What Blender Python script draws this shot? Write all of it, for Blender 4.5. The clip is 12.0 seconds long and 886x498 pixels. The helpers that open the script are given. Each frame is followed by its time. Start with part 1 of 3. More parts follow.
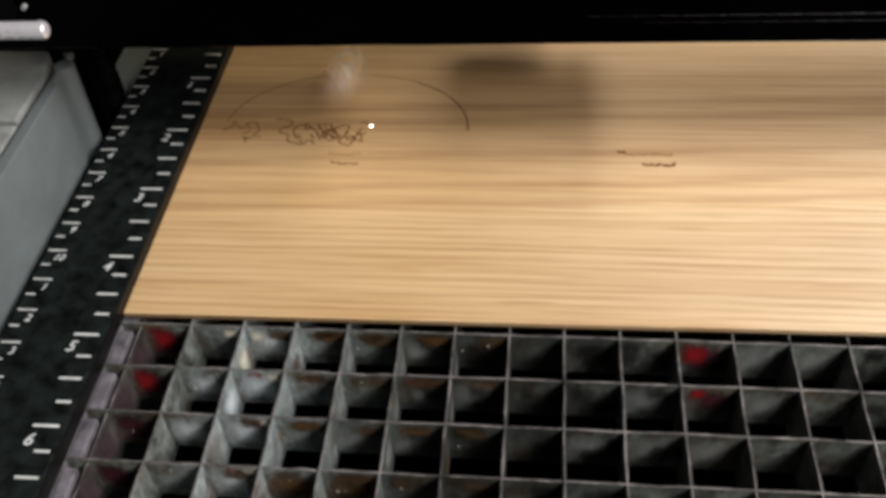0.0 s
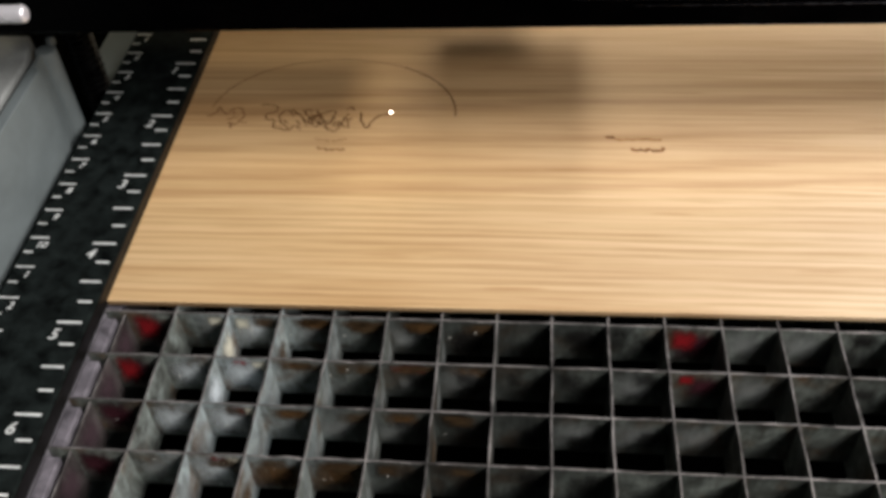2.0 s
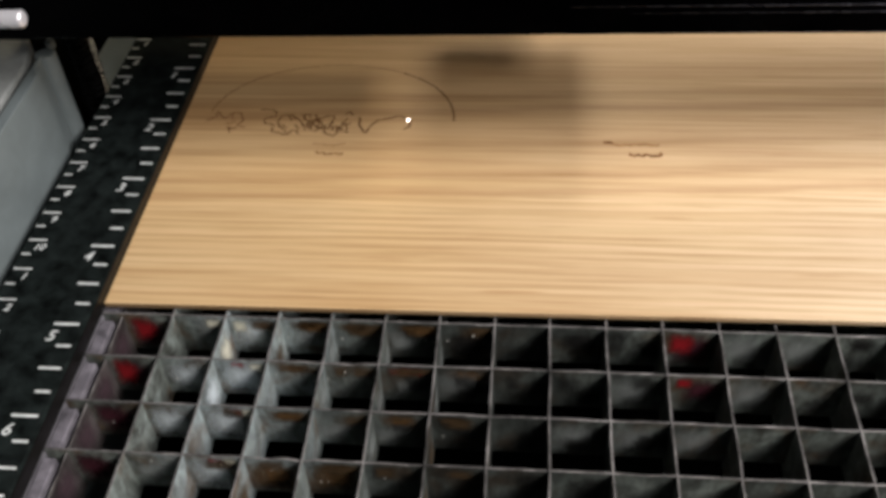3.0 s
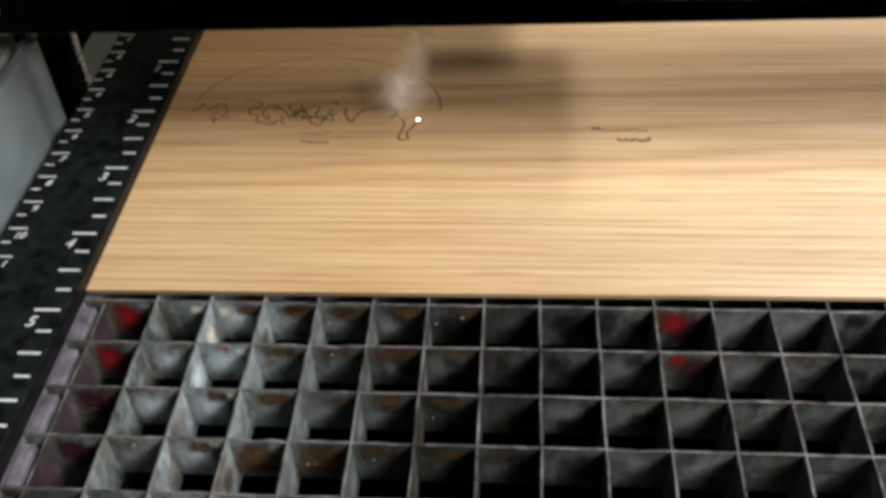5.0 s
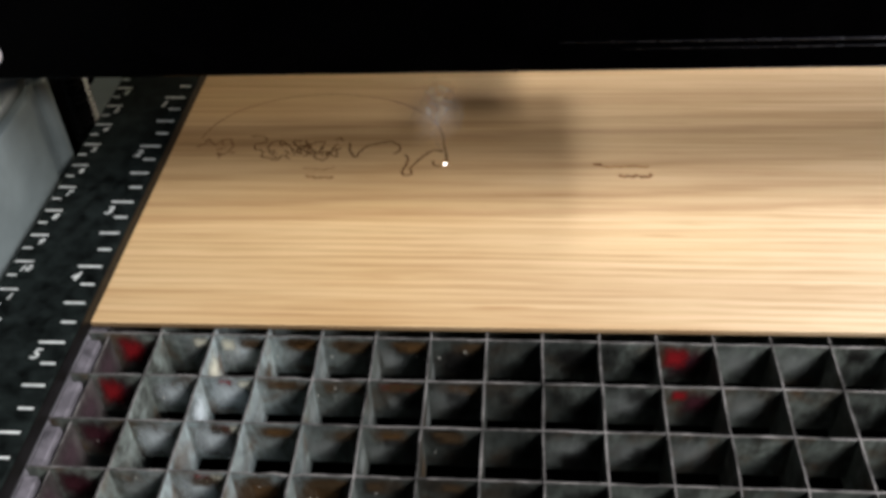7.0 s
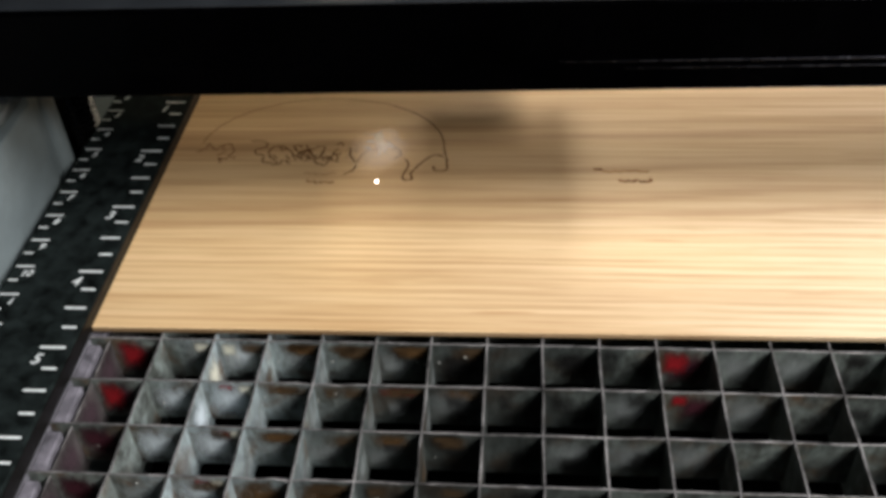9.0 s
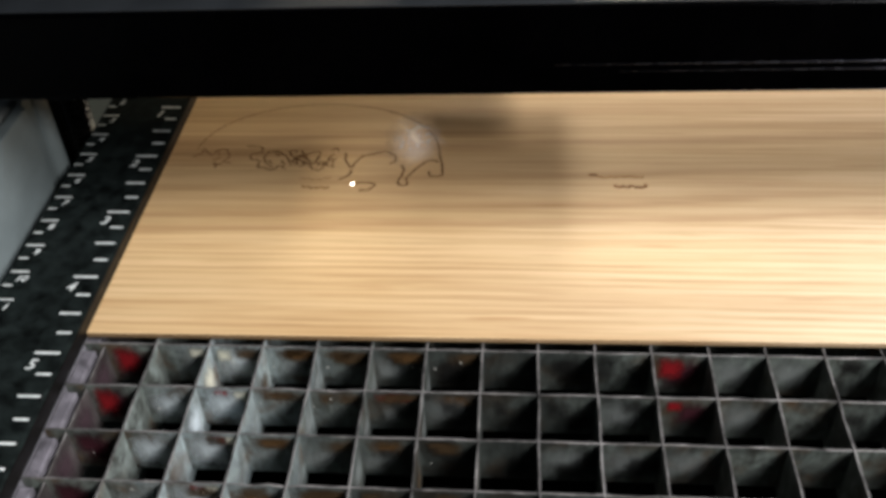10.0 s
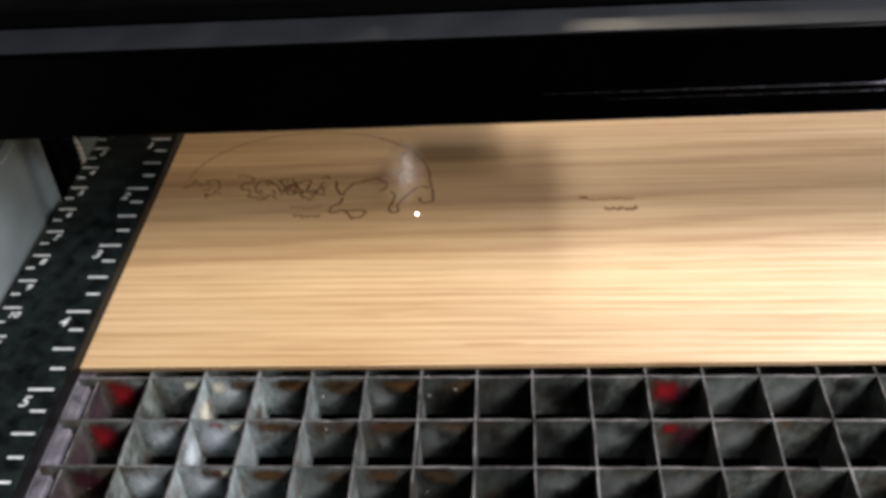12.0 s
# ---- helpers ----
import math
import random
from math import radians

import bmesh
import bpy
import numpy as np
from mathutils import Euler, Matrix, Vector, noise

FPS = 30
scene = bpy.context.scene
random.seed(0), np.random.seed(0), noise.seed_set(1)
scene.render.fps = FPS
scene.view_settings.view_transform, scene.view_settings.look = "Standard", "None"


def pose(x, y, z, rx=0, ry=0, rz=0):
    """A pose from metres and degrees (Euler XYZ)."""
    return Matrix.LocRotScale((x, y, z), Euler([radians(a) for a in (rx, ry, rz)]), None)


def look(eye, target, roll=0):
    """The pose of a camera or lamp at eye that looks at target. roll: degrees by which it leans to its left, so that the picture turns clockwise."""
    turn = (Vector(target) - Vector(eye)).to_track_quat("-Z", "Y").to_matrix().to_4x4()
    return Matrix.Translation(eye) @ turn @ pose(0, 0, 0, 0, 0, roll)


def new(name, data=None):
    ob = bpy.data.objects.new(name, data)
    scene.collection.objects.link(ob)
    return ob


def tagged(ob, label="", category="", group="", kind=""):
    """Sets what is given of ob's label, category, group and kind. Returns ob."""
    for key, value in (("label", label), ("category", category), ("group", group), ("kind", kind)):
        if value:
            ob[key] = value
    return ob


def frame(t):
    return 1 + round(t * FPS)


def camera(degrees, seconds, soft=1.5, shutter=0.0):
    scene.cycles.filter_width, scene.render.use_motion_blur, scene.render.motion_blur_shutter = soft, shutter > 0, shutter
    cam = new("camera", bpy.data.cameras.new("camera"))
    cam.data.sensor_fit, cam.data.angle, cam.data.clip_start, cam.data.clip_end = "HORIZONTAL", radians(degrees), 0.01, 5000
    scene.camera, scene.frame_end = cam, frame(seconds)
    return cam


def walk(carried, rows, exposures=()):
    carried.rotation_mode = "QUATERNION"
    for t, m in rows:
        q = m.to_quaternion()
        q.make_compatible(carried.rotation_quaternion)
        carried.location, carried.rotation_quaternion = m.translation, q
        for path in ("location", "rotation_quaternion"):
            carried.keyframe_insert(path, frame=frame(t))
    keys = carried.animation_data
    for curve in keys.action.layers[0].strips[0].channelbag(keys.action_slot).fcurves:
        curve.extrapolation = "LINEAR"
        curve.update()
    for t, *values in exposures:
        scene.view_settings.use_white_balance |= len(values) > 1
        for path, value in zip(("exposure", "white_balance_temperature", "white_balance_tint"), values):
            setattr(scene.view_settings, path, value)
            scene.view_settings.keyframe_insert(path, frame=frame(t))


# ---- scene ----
# A laser engraver's bed: x runs along the gantry, y away from the operator, z = 0 at the top of the cell grid.
cam = camera(48.76, 12.0, soft=3.8)
ROWS = [
    (0.0, 0.09575, -0.14603, 0.17520, 44.896, 3.100, 5.005),
    (0.5, 0.09637, -0.14567, 0.17352, 44.945, 2.725, 5.056),
    (1.0, 0.09666, -0.14522, 0.17282, 44.447, 2.767, 5.140),
    (1.5, 0.09641, -0.14499, 0.17315, 44.304, 2.817, 4.953),
    (2.0, 0.09699, -0.14491, 0.17311, 44.233, 2.910, 4.598),
    (2.5, 0.09680, -0.14579, 0.17226, 44.764, 2.658, 4.761),
    (4.5, 0.09677, -0.14979, 0.16686, 45.258, 2.896, 3.808),
    (5.0, 0.09688, -0.15200, 0.16160, 46.603, 2.615, 3.713),
    (5.5, 0.09706, -0.15292, 0.16143, 48.093, 2.609, 3.892),
    (6.0, 0.09688, -0.15356, 0.16161, 48.642, 2.559, 3.864),
    (6.5, 0.09672, -0.15387, 0.16169, 48.817, 2.509, 3.891),
    (7.0, 0.09678, -0.15347, 0.16215, 48.772, 2.540, 3.951),
    (9.0, 0.09696, -0.15332, 0.16284, 48.918, 2.584, 3.986),
    (9.5, 0.09685, -0.15325, 0.16269, 48.955, 2.353, 3.737),
    (10.0, 0.09675, -0.15320, 0.16321, 49.146, 2.350, 3.769),
    (10.5, 0.09678, -0.15369, 0.16292, 49.355, 2.415, 3.844),
    (11.0, 0.09633, -0.15350, 0.16352, 49.313, 2.455, 3.777),
    (11.5, 0.09741, -0.15192, 0.16543, 49.690, 2.981, 3.227),
    (12.0, 0.09734, -0.15242, 0.16494, 50.207, 3.132, 2.651),
]
walk(cam, [(t, pose(x, y, z, rx, ry, rz)) for t, x, y, z, rx, ry, rz in ROWS],
     [(0.0, -0.09, 6550, 16), (1.0, -0.05, 6520, 15), (2.5, -0.07, 6500, 16), (5.0, 0.06, 6280, 14), (6.5, 0.06, 6240, 14), (9.0, 0.19, 6180, 13), (11.0, 0.17, 6180, 13), (11.5, 0.10, 6200, 15), (12.0, 0.25, 6200, 18)])

# ---- light ----
world = bpy.data.worlds.new("room")
world.use_nodes = True
scene.world = world
world.node_tree.nodes["Background"].inputs[0].default_value = (0.75, 0.88, 1.0, 1)
world.node_tree.nodes["Background"].inputs[1].default_value = 0.022


def lamp(name, eye, target, size, size_y, watts, colour):
    data = bpy.data.lights.new(name, "AREA")
    data.shape, data.size, data.size_y, data.energy, data.color = "RECTANGLE", size, size_y, watts, colour
    ob = new(name, data)
    ob.matrix_world = look(eye, target)
    return ob


lamp("work_lamp", (0.40, -0.080, 0.41), (0.10, -0.060, 0.0), 0.270, 0.150, 4.1, (1.0, 0.97, 0.93))
# unseen lamp, set behind the beam so the shadow patches fall on the board
lamp("unseen_rear_lamp", (0.12, 0.45, 0.36), (0.09, 0.08, 0.0), 0.13, 0.08, 0.90, (1.0, 0.87, 0.62))
# added fill for the board under the beam and the beam's top strip
lamp("rear_fill_strip", (0.50, 0.56, 0.34), (0.10, 0.08, 0.0), 0.8, 0.03, 0.45, (1.0, 0.86, 0.62))
# added frontal fill that lifts the cells' back walls and the shaded board
lamp("front_fill_lamp", (0.86, -0.81, 0.79), (0.08, 0.03, 0.0), 0.24, 0.24, 9.8, (1.0, 0.96, 0.89))

# ---- materials ----


def material(name):
    m = bpy.data.materials.new(name)
    m.use_nodes = True
    nt = m.node_tree
    return m, nt, nt.nodes["Principled BSDF"]


def node(nt, kind, **values):
    n = nt.nodes.new(kind)
    for key, value in values.items():
        n.inputs[key.replace("_", " ")].default_value = value
    return n


def ramp(nt, source, stops):
    n = nt.nodes.new("ShaderNodeValToRGB")
    while len(n.color_ramp.elements) < len(stops):
        n.color_ramp.elements.new(0.5)
    for e, (at, colour) in zip(n.color_ramp.elements, stops):
        e.position = at
        e.color = (*colour, 1) if len(colour) == 3 else colour
    nt.links.new(source, n.inputs[0])
    return n.outputs[0]


def coords(nt, scale=(1, 1, 1), turn=(0, 0, 0)):
    tc = nt.nodes.new("ShaderNodeTexCoord")
    mp = nt.nodes.new("ShaderNodeMapping")
    mp.inputs["Scale"].default_value = scale
    mp.inputs["Rotation"].default_value = turn
    nt.links.new(tc.outputs["Object"], mp.inputs[0])
    return mp.outputs[0]


def noise_tex(nt, vec, scale, detail=4.0, rough=0.55, distort=0.0):
    n = node(nt, "ShaderNodeTexNoise", Scale=scale, Detail=detail, Roughness=rough, Distortion=distort)
    nt.links.new(vec, n.inputs["Vector"])
    return n.outputs["Fac"]


def mix(nt, fac, a, b, how="MIX"):
    n = nt.nodes.new("ShaderNodeMix")
    n.data_type, n.blend_type = "RGBA", how
    for sock, v in ((n.inputs[0], fac), (n.inputs[6], a), (n.inputs[7], b)):
        if isinstance(v, bpy.types.NodeSocket):
            nt.links.new(v, sock)
        elif isinstance(v, tuple):
            sock.default_value = (*v, 1) if len(v) == 3 else v
        else:
            sock.default_value = v
    return n.outputs[2]


def bump(nt, height, bsdf, strength, distance):
    n = node(nt, "ShaderNodeBump", Strength=strength, Distance=distance)
    nt.links.new(height, n.inputs["Height"])
    nt.links.new(n.outputs[0], bsdf.inputs["Normal"])


def plain(name, colour, rough=0.5, metal=0.0, spread=0.25, scale=120.0, relief=0.15, gloss=0.4):
    """A paint or metal with fine grain and broader stains."""
    m, nt, b = material(name)
    v = coords(nt)
    fine = noise_tex(nt, v, scale * 8, 3)
    broad = noise_tex(nt, v, scale, 5, 0.6, 0.4)
    lo = tuple(c * (1 - spread) for c in colour)
    hi = tuple(min(1, c * (1 + spread)) for c in colour)
    c1 = ramp(nt, broad, [(0.32, lo), (0.68, hi)])
    c2 = ramp(nt, fine, [(0.3, (1 - spread * 0.5,) * 3), (0.7, (1, 1, 1))])
    nt.links.new(mix(nt, 1.0, c1, c2, "MULTIPLY"), b.inputs["Base Color"])
    b.inputs["Metallic"].default_value = metal
    nt.links.new(ramp(nt, broad, [(0.3, (max(0.02, rough - 0.1),) * 3), (0.7, (min(1, rough + 0.1),) * 3)]), b.inputs["Roughness"])
    b.inputs["Specular IOR Level"].default_value = gloss
    bump(nt, fine, b, relief, 0.0002)
    return m


def oak():
    """Plain-sawn oak: growth bands, wavy fine rings and short open pores, all along x."""
    m, nt, b = material("oak_veneer")
    drift = noise_tex(nt, coords(nt, (8, 26, 6)), 1.0, 3)
    broad = noise_tex(nt, coords(nt, (9, 75, 10)), 1.0, 4, 0.5, 0.9)
    bands = noise_tex(nt, coords(nt, (9, 480, 20)), 1.0, 3, 0.55, 0.5)
    streak = noise_tex(nt, coords(nt, (13, 1100, 20)), 1.0, 3, 0.55, 0.2)
    fine = noise_tex(nt, coords(nt, (32, 2200, 60)), 1.0, 3, 0.6)
    pores = noise_tex(nt, coords(nt, (40, 1500, 130)), 1.0, 1, 0.4)
    rings = node(nt, "ShaderNodeTexWave", Scale=1.0, Distortion=7.0, Detail=4.0, Detail_Scale=1.2, Detail_Roughness=0.6)
    rings.wave_type, rings.bands_direction = "BANDS", "Y"
    nt.links.new(coords(nt, (8, 125, 8), (0, 0, 0.02)), rings.inputs["Vector"])
    base = ramp(nt, broad, [(0.28, (0.530, 0.355, 0.175)), (0.45, (0.595, 0.418, 0.216)), (0.62, (0.620, 0.450, 0.242)), (0.78, (0.575, 0.398, 0.206))])
    ring = ramp(nt, rings.outputs["Fac"], [(0.05, (0.83, 0.795, 0.735)), (0.45, (0.97, 0.96, 0.94)), (0.9, (1.05, 1.06, 1.10))])
    split = nt.nodes.new("ShaderNodeSeparateXYZ")
    nt.links.new(coords(nt), split.inputs[0])
    slope = nt.nodes.new("ShaderNodeMath")
    slope.operation = "MULTIPLY_ADD"
    nt.links.new(split.outputs["X"], slope.inputs[0])
    slope.inputs[1].default_value = -0.055
    nt.links.new(split.outputs["Y"], slope.inputs[2])
    sway = nt.nodes.new("ShaderNodeMath")
    sway.operation = "MULTIPLY_ADD"
    nt.links.new(noise_tex(nt, coords(nt, (14, 60, 10)), 1.0, 4, 0.55, 0.4), sway.inputs[0])
    sway.inputs[1].default_value, sway.inputs[2].default_value = 0.060, -0.030
    level = nt.nodes.new("ShaderNodeMath")
    level.operation = "MULTIPLY_ADD"
    nt.links.new(slope.outputs[0], level.inputs[0])
    level.inputs[1].default_value = 8.0
    nt.links.new(sway.outputs[0], level.inputs[2])
    # growth bands, plus a warm tint painted in for the gantry's shade further up
    growth = ramp(nt, level.outputs[0], [
        (0.00, (1.01, 1.01, 1.02)), (0.255, (1.02, 1.02, 1.02)), (0.290, (1.05, 1.04, 1.03)), (0.306, (0.80, 0.72, 0.65)), (0.330, (0.97, 0.94, 0.90)), (0.348, (0.97, 0.94, 0.90)),
        (0.364, (0.82, 0.75, 0.68)), (0.390, (0.97, 0.93, 0.89)), (0.440, (1.01, 0.97, 0.94)), (0.463, (0.84, 0.77, 0.70)),
        (0.490, (1.02, 0.97, 0.94)), (0.560, (1.00, 0.94, 0.89)), (0.588, (0.78, 0.69, 0.62)), (0.615, (1.00, 0.93, 0.88)),
        (0.640, (0.85, 0.77, 0.70)), (0.665, (1.04, 0.98, 0.94)), (0.740, (0.92, 0.85, 0.78)), (0.800, (1.04, 0.99, 0.95))])
    ripple = ramp(nt, level.outputs[0], [(0.26, (1.0,) * 3), (0.30, (0.40,) * 3)])
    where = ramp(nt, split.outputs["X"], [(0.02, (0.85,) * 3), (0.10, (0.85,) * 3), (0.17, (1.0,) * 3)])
    g = ramp(nt, bands, [(0.36, (0.875, 0.83, 0.775)), (0.50, (0.99, 0.985, 0.98)), (0.62, (1.03, 1.03, 1.04))])
    s = ramp(nt, streak, [(0.34, (0.94, 0.915, 0.88)), (0.52, (1.0, 1.0, 1.0))])
    f = ramp(nt, fine, [(0.30, (0.86, 0.83, 0.78)), (0.55, (1, 1, 1))])
    p = ramp(nt, pores, [(0.26, (0.58, 0.45, 0.33)), (0.34, (1, 1, 1))])
    dashes = noise_tex(nt, coords(nt, (26, 420, 20)), 1.0, 1, 0.4)
    d = ramp(nt, dashes, [(0.22, (0.70, 0.56, 0.42)), (0.28, (1, 1, 1))])
    # shade put into the near cut edge's colour, deepest at the ruler's end
    facing = nt.nodes.new("ShaderNodeNewGeometry")
    turned = nt.nodes.new("ShaderNodeSeparateXYZ")
    nt.links.new(facing.outputs["True Normal"], turned.inputs[0])
    minus = nt.nodes.new("ShaderNodeMath")
    minus.operation = "MULTIPLY"
    minus.inputs[1].default_value = -1.0
    nt.links.new(turned.outputs["Y"], minus.inputs[0])
    front = ramp(nt, minus.outputs[0], [(0.4, (0.0,) * 3), (0.8, (1.0,) * 3)])
    reach = ramp(nt, split.outputs["X"], [(0.03, (0.70,) * 3), (0.13, (0.15,) * 3)])
    edge_shade = nt.nodes.new("ShaderNodeMath")
    edge_shade.operation = "MULTIPLY"
    nt.links.new(front, edge_shade.inputs[0])
    nt.links.new(reach, edge_shade.inputs[1])
    tone = ramp(nt, drift, [(0.35, (0.95, 0.93, 0.92)), (0.65, (1.04, 1.04, 1.03))])
    # the overexposed paleness of the right end is put into the wood colour
    glare = ramp(nt, split.outputs["X"], [(0.06, (0.0,) * 3), (0.20, (0.78,) * 3)])
    base = mix(nt, glare, base, (0.600, 0.494, 0.352))
    patchy = ramp(nt, noise_tex(nt, coords(nt, (22, 110, 20)), 1.0, 3, 0.6, 0.5), [(0.36, (0.45,) * 3), (0.60, (1.0,) * 3)])
    strong = mix(nt, 1.0, mix(nt, 1.0, where, ripple, "MULTIPLY"), patchy, "MULTIPLY")
    c = mix(nt, strong, base, mix(nt, 1.0, base, ring, "MULTIPLY"))
    c = mix(nt, 1.0, c, growth, "MULTIPLY")
    c = mix(nt, 1.0, c, g, "MULTIPLY")
    c = mix(nt, 1.0, c, s, "MULTIPLY")
    c = mix(nt, 0.6, c, f, "MULTIPLY")
    c = mix(nt, 0.35, c, p, "MULTIPLY")
    c = mix(nt, 0.6, c, d, "MULTIPLY")
    c = mix(nt, edge_shade.outputs[0], c, (0.10, 0.055, 0.025))
    c = mix(nt, 1.0, c, tone, "MULTIPLY")
    nt.links.new(c, b.inputs["Base Color"])
    b.inputs["Roughness"].default_value = 0.5
    b.inputs["Specular IOR Level"].default_value = 0.35
    bump(nt, fine, b, 0.25, 0.00015)
    return m


def sooty_aluminium():
    """Bare aluminium cell walls: pale residue and painted brightness over the first cells, soot over the next, brown
    resin in patches.
    """
    m, nt, b = material("sooty_aluminium")
    v = coords(nt)
    info = nt.nodes.new("ShaderNodeObjectInfo")
    shift = nt.nodes.new("ShaderNodeVectorMath")
    shift.operation = "ADD"
    nt.links.new(v, shift.inputs[0])
    nt.links.new(info.outputs["Random"], shift.inputs[1])
    w = shift.outputs[0]
    patch = noise_tex(nt, w, 95, 6, 0.66, 0.5)
    blotch = noise_tex(nt, w, 150, 5, 0.65, 0.6)
    rust = noise_tex(nt, w, 85, 4, 0.6, 0.3)
    grain = noise_tex(nt, w, 900, 3)
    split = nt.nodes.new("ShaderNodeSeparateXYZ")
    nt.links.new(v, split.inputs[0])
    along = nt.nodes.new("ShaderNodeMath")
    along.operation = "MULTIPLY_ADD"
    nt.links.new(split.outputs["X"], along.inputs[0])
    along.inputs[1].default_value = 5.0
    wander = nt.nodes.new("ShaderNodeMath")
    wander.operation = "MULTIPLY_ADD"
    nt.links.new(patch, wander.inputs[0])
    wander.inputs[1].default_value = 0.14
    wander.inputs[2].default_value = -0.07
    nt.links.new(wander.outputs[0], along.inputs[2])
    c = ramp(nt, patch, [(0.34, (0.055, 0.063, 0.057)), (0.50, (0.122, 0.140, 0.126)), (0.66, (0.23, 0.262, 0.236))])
    # residue, with extra paleness painted in for light bounced between the first walls
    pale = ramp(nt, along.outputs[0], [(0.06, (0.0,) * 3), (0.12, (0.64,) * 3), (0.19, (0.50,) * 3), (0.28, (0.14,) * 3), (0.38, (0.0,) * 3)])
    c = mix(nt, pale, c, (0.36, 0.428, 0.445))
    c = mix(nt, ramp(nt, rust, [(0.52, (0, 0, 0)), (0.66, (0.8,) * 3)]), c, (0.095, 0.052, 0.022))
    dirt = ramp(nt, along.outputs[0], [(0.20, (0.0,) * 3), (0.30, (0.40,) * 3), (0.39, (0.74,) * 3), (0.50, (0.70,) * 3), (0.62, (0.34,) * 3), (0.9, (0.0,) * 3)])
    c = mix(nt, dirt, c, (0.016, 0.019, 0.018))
    scratch = noise_tex(nt, coords(nt, (1.0, 1.0, 0.3)), 520, 4, 0.7, 0.6)
    c = mix(nt, 1.0, c, ramp(nt, scratch, [(0.30, (0.50, 0.48, 0.44)), (0.52, (1.0, 1.0, 1.0)), (0.72, (1.45, 1.50, 1.48))]), "MULTIPLY")
    c = mix(nt, ramp(nt, blotch, [(0.54, (0, 0, 0)), (0.68, (0.8,) * 3)]), c, (0.022, 0.020, 0.016))
    nt.links.new(c, b.inputs["Base Color"])
    b.inputs["Metallic"].default_value = 0.1
    b.inputs["Roughness"].default_value = 0.5
    bump(nt, grain, b, 0.3, 0.0002)
    return m


def soft_stain(name, colour, cover):
    """A dried stain that thins out towards its rim."""
    m, nt, b = material(name)
    tc = nt.nodes.new("ShaderNodeTexCoord")
    mid = nt.nodes.new("ShaderNodeVectorMath")
    mid.operation = "SUBTRACT"
    mid.inputs[1].default_value = (0.5, 0.5, 0.5)
    nt.links.new(tc.outputs["Generated"], mid.inputs[0])
    flat = nt.nodes.new("ShaderNodeVectorMath")
    flat.operation = "MULTIPLY"
    flat.inputs[1].default_value = (2.0, 0.0, 2.0)
    nt.links.new(mid.outputs[0], flat.inputs[0])
    square = flat.outputs[0]
    for k in range(2):
        times = nt.nodes.new("ShaderNodeVectorMath")
        times.operation = "MULTIPLY"
        nt.links.new(square, times.inputs[0])
        nt.links.new(square, times.inputs[1])
        square = times.outputs[0]
    total = nt.nodes.new("ShaderNodeVectorMath")
    total.operation = "DOT_PRODUCT"
    total.inputs[1].default_value = (1.0, 0.0, 1.0)
    nt.links.new(square, total.inputs[0])
    far = nt.nodes.new("ShaderNodeMath")
    far.operation = "POWER"
    far.inputs[1].default_value = 0.25
    nt.links.new(total.outputs["Value"], far.inputs[0])
    n = noise_tex(nt, coords(nt, (1.0, 1.0, 0.5)), 360, 5, 0.65, 1.0)
    add = nt.nodes.new("ShaderNodeMath")
    add.operation = "MULTIPLY_ADD"
    add.inputs[1].default_value = 1.7
    nt.links.new(n, add.inputs[0])
    nt.links.new(far.outputs[0], add.inputs[2])
    fade = nt.nodes.new("ShaderNodeMapRange")
    for key, value in (("From Min", 1.05), ("From Max", 1.75), ("To Min", cover), ("To Max", 0.0)):
        fade.inputs[key].default_value = value
    nt.links.new(add.outputs[0], fade.inputs["Value"])
    nt.links.new(fade.outputs[0], b.inputs["Alpha"])
    c = ramp(nt, n, [(0.3, tuple(x * 0.6 for x in colour)), (0.7, tuple(min(1, x * 1.25) for x in colour))])
    nt.links.new(c, b.inputs["Base Color"])
    b.inputs["Roughness"].default_value = 0.55
    return m


def glow(name, colour, strength):
    m, nt, b = material(name)
    b.inputs["Base Color"].default_value = (*colour, 1)
    b.inputs["Emission Color"].default_value = (*colour, 1)
    b.inputs["Emission Strength"].default_value = strength
    return m


